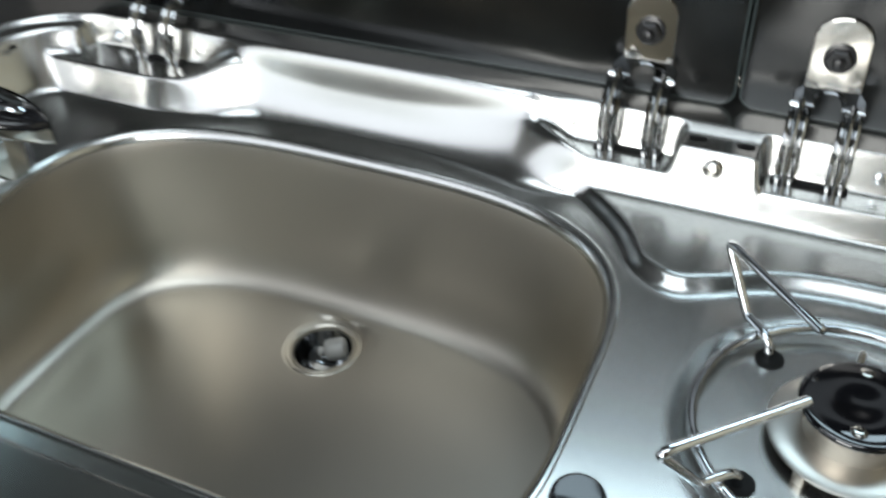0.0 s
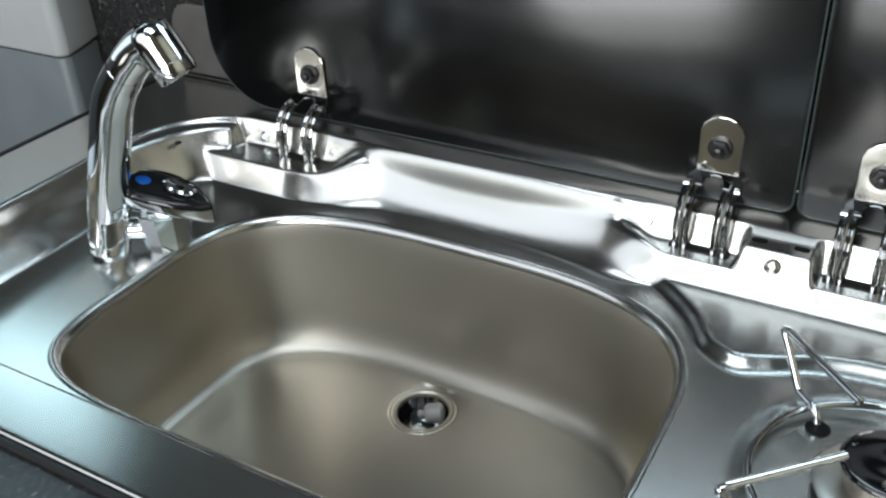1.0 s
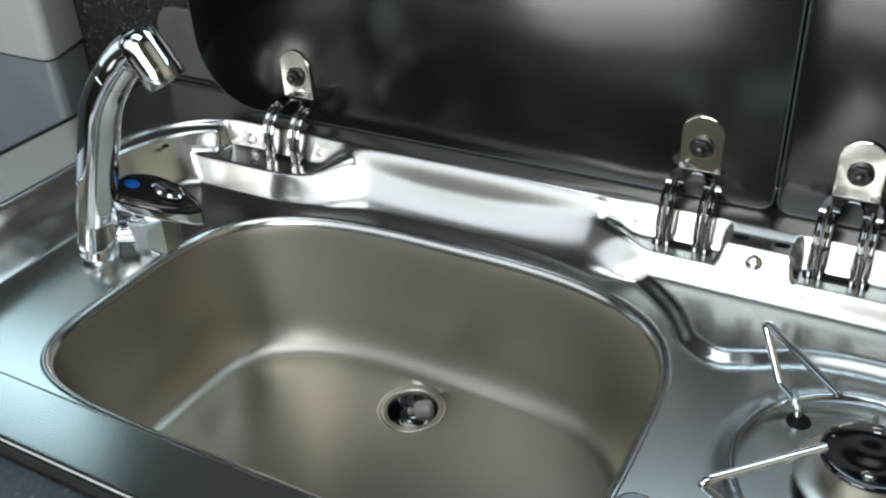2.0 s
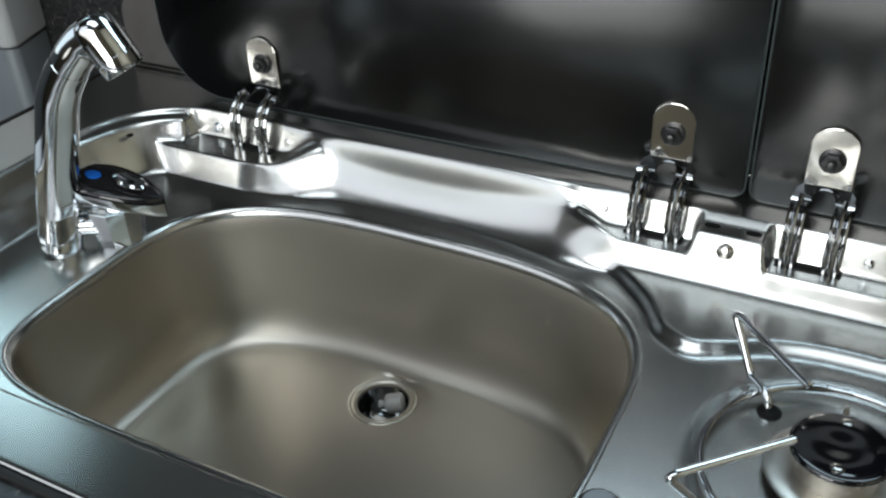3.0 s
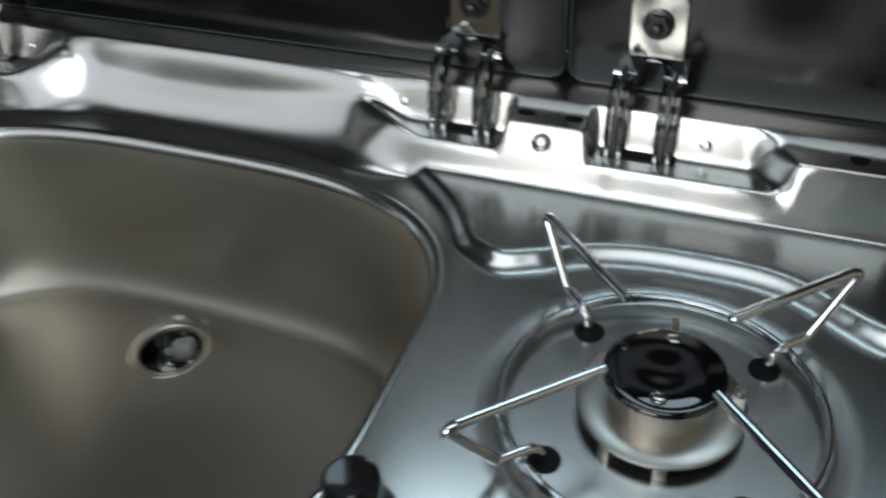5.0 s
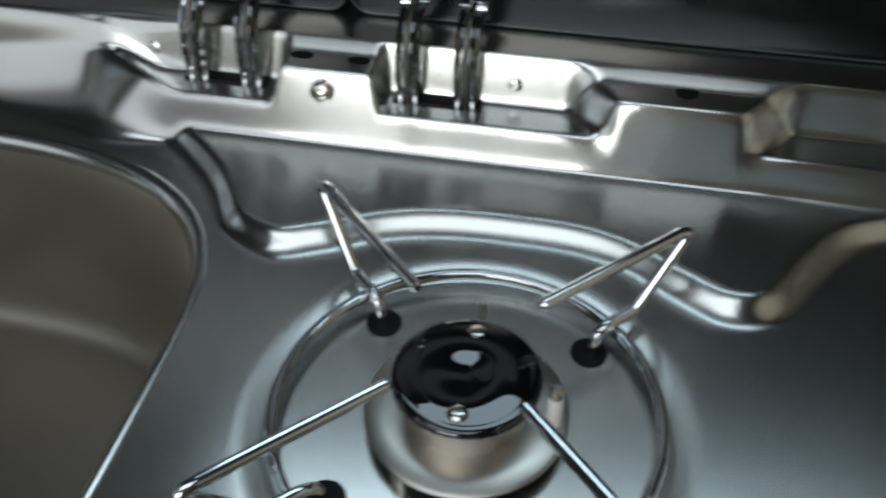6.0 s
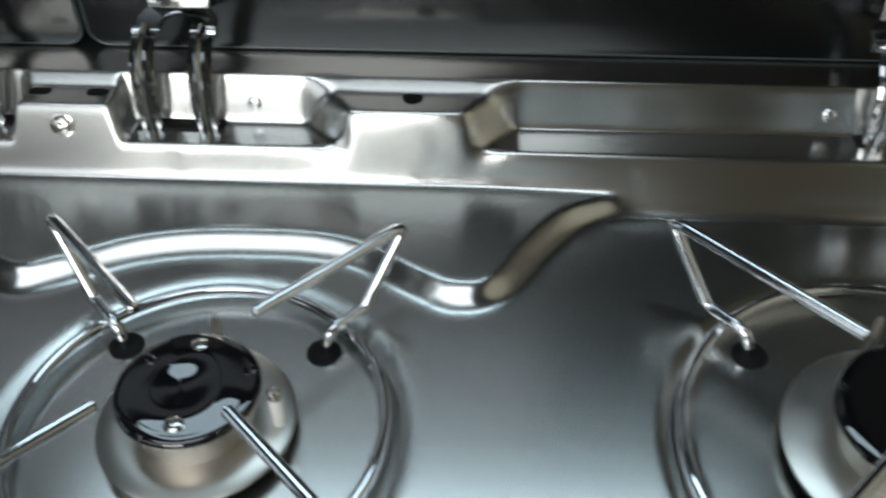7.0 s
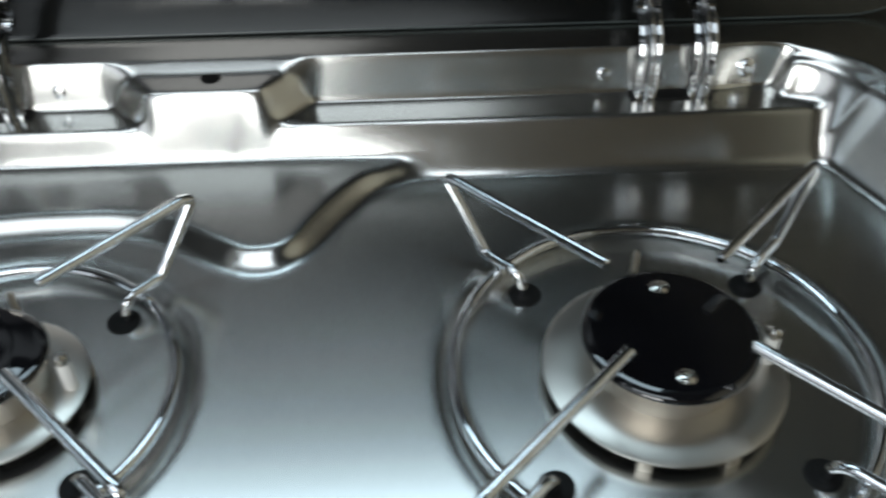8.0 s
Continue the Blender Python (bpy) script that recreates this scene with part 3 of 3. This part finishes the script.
# ---- pan supports ----
def pan_support(centre, ring_r, hole, kink, apex, tip, label):
    """A wire ring with four arms: each rises from a rubber-lined hole, out over the ring, up to a point and level back over the burner."""
    ob = empty("pan_support", (centre[0], centre[1], DECK - 0.003), label, "pan support", "pan supports on the hob")
    wr = 0.0021
    part("ring", tube([(ring_r * math.cos(2 * math.pi * k / 96), ring_r * math.sin(2 * math.pi * k / 96), 0.0052) for k in range(96)], wr, 10, closed=True), WIRE, ob)
    for q in range(4):
        a = radians(45 + 90 * q)
        c, s = math.cos(a), math.sin(a)
        pts = [(hole, 0.0), (hole + 0.0012, 0.0062), (hole + 0.005, 0.0092), (ring_r + 0.001, 0.0096), (kink, 0.0098), (kink + 0.002, 0.0106)]
        line = smooth_path([(r * c, r * s, z) for r, z in pts], 5)
        bend = smooth_path([((apex - 0.0022) * c, (apex - 0.0022) * s, 0.0310), (apex * c, apex * s, 0.0342), ((apex - 0.0030) * c, (apex - 0.0030) * s, 0.0358), ((apex - 0.007) * c, (apex - 0.007) * s, 0.0360)], 5)
        line += bend + [Vector((tip * c, tip * s, 0.0360)), Vector(((tip - 0.0008) * c, (tip - 0.0008) * s, 0.0360))]
        part("arm", tube(line, [wr] * (len(line) - 1) + [wr * 0.6], 10, up=(-s, c, 0)), WIRE, ob)
    return ob


pan_support(B1, 0.0590, 0.0500, 0.0660, 0.0860, 0.0268, "chromed wire pan support over the smaller burner")
pan_support(B2, 0.0705, 0.0597, 0.0770, 0.0975, 0.0270, "chromed wire pan support over the larger burner")
for (cx, cy), r in ((B1, 0.0500), (B2, 0.0597)):
    for q in range(4):
        a = radians(45 + 90 * q)
        part("grommet", lathe([(0.0062, -0.0045), (0.0061, -0.0037), (0.0054, -0.0033), (0.0030, -0.0036), (0, -0.0038)], 24), RUBBER_AND_GAPS, unit, m=pose(cx + (r - 0.001) * math.cos(a), cy + (r - 0.001) * math.sin(a), 0.0011))

# ---- gas knob ----
knob = part("control_knob", lathe([(0.0168, 0.0), (0.0168, 0.004), (0.0154, 0.012), (0.0128, 0.020), (0.0102, 0.0262), (0.0094, 0.0292), (0.0096, 0.0325), (0.0090, 0.0350), (0.0074, 0.0361), (0.0050, 0.0358), (0, 0.0355)], 48), BLACK, unit, "glossy black gas control knob", m=pose(0.3815, -0.2330, 0.0))
part("knob_ring", lathe([(0.0190, 0.0002), (0.0192, 0.0010), (0.0180, 0.0016), (0.0174, 0.0014)], 48), BLACK, knob)


# ---- glass lids ----
def glass_lid(x0, x1, z0, z1, rl, rr, label):
    ob = empty("glass_lid", ((x0 + x1) / 2, 0.0205, z0), label, "lid", "glass lids of the unit")
    turn = pose(-(x0 + x1) / 2, 0.002, -z0, 90, 0, 0)
    part("pane", slab(round_rect(x0, x1, z0, z1, (rl, rr, 0.03, 0.03), 12), 0.0, 0.004, 0.0008, turn), GLASS, ob)
    line = [turn @ Vector((x, z, 0.0030)) for x, z in round_rect(x0 - 0.0002, x1 + 0.0002, z0 - 0.0002, z1 + 0.0002, (rl, rr, 0.03, 0.03), 12)]
    part("ground_edge", tube(line, 0.0008, 8, closed=True, up=(0, 1, 0)), EDGE, ob, "pale ground edge of the glass")
    return ob


glass_lid(-0.0585, 0.3814, 0.9415, 1.238, 0.052, 0.008, "upright smoked black glass lid behind the sink")
glass_lid(0.3848, 0.8500, 0.9415, 1.238, 0.008, 0.052, "upright smoked black glass lid behind the hob")


# ---- lid hinges ----
def hinge():
    """A bolted tab on the lid, bent forward at its foot into a bridge with two hooked arms that reach into the ledge."""
    ob = empty("lid_hinge", (0, 0, 0), "zinc-plated steel lid hinge with two curved arms", "hinge", "lid hinges")
    half = 0.0128
    outline = [(-half, 0.0), (half, 0.0), (half, 0.0268), (0.0112, 0.0308), (0.0070, 0.0344), (0.0025, 0.0360), (-0.0025, 0.0360), (-0.0070, 0.0344), (-0.0112, 0.0308), (-half, 0.0268)]
    part("tab", slab(outline, -0.0009, 0.0009, 0.0005, pose(0, 0.0175, 0.0598, 90, 0, 0)), TAB, ob, "bright plated tab", smooth=False)
    wide = 0.0165
    arch = [(-half, 0.0), (-wide, -0.0050), (-wide, -0.0120), (-0.0060, -0.0120)] + [(0.0060 * math.cos(radians(a)), -0.0090 + 0.0060 * math.sin(radians(a))) for a in range(180, -1, -20)] + [(0.0060, -0.0120), (wide, -0.0120), (wide, -0.0050), (half, 0.0)]
    # plated like the tab, but coloured dark for the lid it reflects
    part("bridge", slab(arch[::-1], -0.0010, 0.0010, 0.0006, pose(0, 0.0172, 0.0597, 24, 0, 0)), DARKCHROME, ob, "dark polished bridge with a round arch", smooth=False)
    for s in (-1, 1):
        part("knuckle", tube([(s * 0.0105, 0.0066, 0.0548), (s * 0.0165, 0.0066, 0.0548)], 0.0026, 16), CHROME, ob)
        path = smooth_path([(0, 0.0070, 0.0555), (0, 0.0005, 0.0532), (0, -0.0050, 0.0485), (0, -0.0088, 0.0420), (0, -0.0104, 0.0330), (0, -0.0102, 0.0260), (0, -0.0092, 0.0195)], 6)
        bm = tube(path, [0.0036 + 0.0014 * math.sin(math.pi * min(1, 0.15 + i / len(path))) for i in range(len(path))], 20, up=(1, 0, 0), flat=0.42)
        # a rolled rib along each edge
        for off in (-0.0036, 0.0036):
            tube([p + Vector((off, -0.0006, 0.0003)) for p in path[3:]], 0.0013, 8, bm=bm, up=(1, 0, 0))
        for v in bm.verts:
            v.co.x += s * 0.0116
        hook = part("arm", bm, HOOK, ob, "curved polished hinge arm")
        for off in (-0.0030, 0.0, 0.0030):
            part("tooth", box(off - 0.0011, off + 0.0011, -0.0016, 0.0016, -0.0035, 0.0035, 0.0006), CHROME, hook, m=pose(s * 0.0116, -0.0104, 0.0225, -8, 0, 0))
    part("washer", lathe([(0.0074, 0.0), (0.0074, 0.0010), (0.0066, 0.0014), (0, 0.0014)], 28, m=pose(0, 0.0166, 0.0764, 90, 0, 0)), BOLT, ob, "black washer")
    part("bolt", lathe([(0.0061, 0.0), (0.0061, 0.0034), (0.0054, 0.0040), (0, 0.0042)], 6, m=pose(0, 0.0154, 0.0764, 90, 0, 0)), BOLT, ob, "black hexagon bolt head")
    part("bolt_tip", lathe([(0.0030, 0.0), (0.0028, 0.0030), (0.0018, 0.0036), (0, 0.0036)], 20, m=pose(0, 0.0118, 0.0764, 90, 0, 0)), BOLT, ob)
    # solid black block drawn for the dark slot the arms reach into
    part("slot_block", box(-0.0180, 0.0180, -0.0122, -0.0035, 0.0180, 0.0216, 0.0006), RUBBER_AND_GAPS, ob, "black block in place of the dark slot under the arms")
    return ob


first = hinge()
first.matrix_basis = pose(0.0365, 0, DECK)
for x in (0.3370, 0.4260, 0.7165):
    copy_thing(first, pose(x, 0, DECK))

# ---- mixer tap ----
tap = empty("mixer_tap", (-0.022, -0.143, DECK), "polished chrome mixer tap beside the sink bowl", "tap")


def blade_tube(path, wide, deep, turn, power=2.9, n=48):
    """Sweeps a flattened, softly four-sided section along a path; wide and deep are one for each point."""
    bm = bmesh.new()
    path = [Vector(p) for p in path]
    rings = []
    for i, p in enumerate(path):
        way = (path[min(i + 1, len(path) - 1)] - path[max(i - 1, 0)]).normalized()
        ahead = Vector((math.cos(radians(turn)), math.sin(radians(turn)), 0))
        side = way.cross(ahead).normalized()
        front = side.cross(way)
        ring = []
        for k in range(n):
            c, s = math.cos(2 * math.pi * k / n), math.sin(2 * math.pi * k / n)
            f = (abs(c) ** power + abs(s) ** power) ** (-1 / power)
            ring.append(bm.verts.new(p + f * (wide[i] * c * front + deep[i] * s * side)))
        rings.append(ring)
    for a, b in zip(rings, rings[1:]):
        for k in range(n):
            bm.faces.new((a[k], a[(k + 1) % n], b[(k + 1) % n], b[k]))
    bm.faces.new(rings[0][::-1])
    bm.faces.new(rings[-1])
    bmesh.ops.recalc_face_normals(bm, faces=bm.faces[:])
    return bm


def along(stops, count):
    """Values that run smoothly through the stops."""
    return [float(v) for v in np.interp(np.linspace(0, 1, count), np.linspace(0, 1, len(stops)), stops)]


col = smooth_path([(0.0005, 0, 0.0245), (0.0055, 0, 0.030), (0.0165, 0, 0.062), (0.0300, 0, 0.097), (0.0365, 0, 0.1120), (0.0435, 0.001, 0.1235), (0.0515, 0.002, 0.1335)], 8)
col = col[8:]
part("column", blade_tube(col, along((0.0121, 0.0119, 0.0117, 0.0114, 0.0110, 0.0107), len(col)), along((0.0120, 0.0116, 0.0113, 0.0110, 0.0107, 0.0104), len(col)), -12), CHROME, tap, "tall leaning chrome column with flattened sides")
foot = smooth_path([(0.0028, -0.0060, -0.0004), (0.0030, -0.0057, 0.0006), (0.0032, -0.0050, 0.0030), (0.0036, -0.0036, 0.0085), (0.0043, -0.0014, 0.0185), (0.0055, 0, 0.0298)], 4)
part("foot", blade_tube(foot, along((0.0104, 0.0117, 0.0127, 0.0129, 0.0126, 0.0121), len(foot)), along((0.0102, 0.0115, 0.0125, 0.0127, 0.0124, 0.0120), len(foot)), -12, 2.7), CHROME, tap, "rounded chrome foot")
neck = smooth_path([(0.0518, 0.002, 0.1338), (0.0580, 0.003, 0.1408), (0.0650, 0.005, 0.1475), (0.0725, 0.006, 0.1520)], 6)
part("neck", blade_tube(neck, along((0.0106, 0.0104, 0.0106), len(neck)), along((0.0104, 0.0104, 0.0108), len(neck)), -12, 2.6), CHROME, tap)
part("joint", lathe([(0.0104, -0.0008), (0.0109, -0.0004), (0.0109, 0.0004), (0.0104, 0.0008)], 36, m=Matrix.Translation((0.0516, 0.002, 0.1336)) @ Vector((0.62, 0.05, 0.74)).to_track_quat("Z", "Y").to_matrix().to_4x4()), CHROME, tap)
aim = Matrix.Translation((0.0765, 0.006, 0.1555)) @ Vector((0.48, 0.10, -0.87)).to_track_quat("Z", "Y").to_matrix().to_4x4() @ Matrix.Diagonal((0.98, 0.98, 0.98, 1))
head = part("spout_head", lathe([(0, -0.0095), (0.0060, -0.0092), (0.0098, -0.0078), (0.0117, -0.0050), (0.0124, -0.001), (0.0126, 0.004), (0.0126, 0.0150), (0.0120, 0.0153), (0.0120, 0.0160), (0.0126, 0.0163), (0.0124, 0.0240), (0.0115, 0.0252), (0.0102, 0.0254), (0.0100, 0.0230), (0, 0.0225)], 40, m=aim), CHROME, tap, "round chrome spout head tilted over the bowl")
part("aerator", lathe([(0.0098, 0.0232), (0.0094, 0.0246), (0.0060, 0.0242), (0, 0.0242)], 32, m=aim), PLATE, head)
part("link", tube([(0.006, 0.004, 0.0150), (0.022, 0.014, 0.0150)], 0.0078, 24), CHROME, tap)
hb = pose(0.0290, 0.0240, 0.0, 0, 0, 11)
# the valve body narrows downwards and has ten flat sides
body = part("valve_body", lathe([(0, -0.0005), (0.0150, 0.0), (0.0157, 0.0008), (0.0166, 0.0060), (0.0190, 0.0265), (0.0186, 0.0285), (0.0140, 0.0310), (0, 0.0315)], 10, m=hb), CHROME, tap, "faceted chrome valve body", smooth=False)
# the lever: a leaf-shaped dome, its top glossy black for the dark that chrome mirrors there
bm = bmesh.new()
rows = []
for i in range(17):
    u = i / 16
    w = 0.0152 * (math.sin(math.pi * (0.16 + 0.84 * u) ** 0.85) ** 0.62 if 0 < u < 1 else 0.0) + 0.0006
    x = -0.0245 + 0.0590 * u
    top = 0.0385 - 0.0125 * u * u
    rows.append([bm.verts.new((x, w * math.cos(radians(a)), top - 0.0050 * (1 - math.sin(radians(a)) * 0.90))) for a in range(0, 181, 15)])
for a, b in zip(rows, rows[1:]):
    for k in range(len(a) - 1):
        bm.faces.new((a[k], a[k + 1], b[k + 1], b[k]))
turn = pose(0.0325, 0.0245, 0.0118, 5, 3, 14)
bm.transform(turn)
low = bmesh.new()
rows2 = []
for i in range(17):
    u = i / 16
    w = 0.0174 * (math.sin(math.pi * (0.16 + 0.84 * u) ** 0.85) ** 0.62 if 0 < u < 1 else 0.0) + 0.0008
    x = -0.0250 + 0.0602 * u
    top = 0.0332 - 0.0125 * u * u
    rows2.append([low.verts.new((x, w * math.copysign(abs(math.cos(radians(a))) ** 0.45, math.cos(radians(a))), top + 0.0006 - 0.0105 * abs(math.sin(radians(a))) ** 0.6)) for a in range(180, 361, 15)])
for a, b in zip(rows2, rows2[1:]):
    for k in range(len(a) - 1):
        low.faces.new((a[k], a[k + 1], b[k + 1], b[k]))
low.transform(turn)
lever = part("lever", low, CHROME, tap, "leaf-shaped chrome lever")
part("lever_dark_top", bm, BLACK, lever, "lever top in glossy black for the dark it reflects")
part("blue_mark", lathe([(0.0046, -0.0006), (0.0046, 0.0004), (0, 0.0008)], 28, m=turn @ pose(-0.0110, -0.0010, 0.0377, 0, 8, 0) @ Matrix.Diagonal((1.15, 0.8, 1, 1))), BLUE, lever, "blue cold-water mark")
jewel = lathe([(0.0066, 0.0), (0.0066, 0.0010), (0.0054, 0.0019), (0.0030, 0.0011), (0, 0.0009)], 28, m=turn @ pose(0.0140, 0.0, 0.0347, 0, 16, 0) @ Matrix.Diagonal((1.7, 1.0, 1.2, 1)))
part("inset", jewel, CHROME, lever, "chrome inset in the lever's tip")

# ---- moulded side panel and the fittings behind the sink ----
panel = empty("side_panel", (-0.2090, -0.0040, 0.0), "light grey moulded side panel beside the worktop's end", "panel")


def panel_outline(grow):
    """A long block with a well rounded front corner and a slanting end."""
    arc = [(-0.010 + grow + 0.010 * math.sin(radians(a)), 0.010 - grow - 0.010 * math.cos(radians(a))) for a in range(0, 91, 10)]
    return [(-0.45, -grow)] + arc + [(-0.0160 + grow, 0.0542), (-0.45, 0.0542)]


part("upper", slab(panel_outline(0.0), 0.960, 1.12, 0.003, segments=3), PANEL, panel, "light grey upper section")
part("lower", slab(panel_outline(-0.0022), 0.0, 0.9585, 0.002), PANEL_DARK, panel, "darker grey lower section")
cover = slab(round_rect(-0.1275, -0.02, 0.9445, 1.004, (0.003, 0.003, 0.022, 0.022), 8), 0, 0.003, 0.001, pose(0, 0.0505, 0, 90, 0, 0))
tagged(part("cover_plate", cover, COVER), "dark grey cover plate on the speckled splashback", "cover plate")
tagged(part("joint_strip", box(-0.1275, 0.885, 0.0470, 0.0505, RIM + 0.0004, RIM + 0.0030, 0.0008), PLATE), "thin bright joint strip along the splashback", "trim", kind="structure")
tagged(part("seal_strip", box(-0.1432, -0.1395, -0.42, 0.0500, RIM - 0.03, RIM + 0.0006, 0.0008), SEAL), "black rubber seal along the worktop's end", "trim", kind="structure")
tagged(part("front_seal", box(-0.139, 0.885, -0.3275, -0.3240, RIM - 0.004, RIM - 0.0006, 0.0006), SEAL), "black rubber seal along the unit's front edge", "trim", kind="structure")
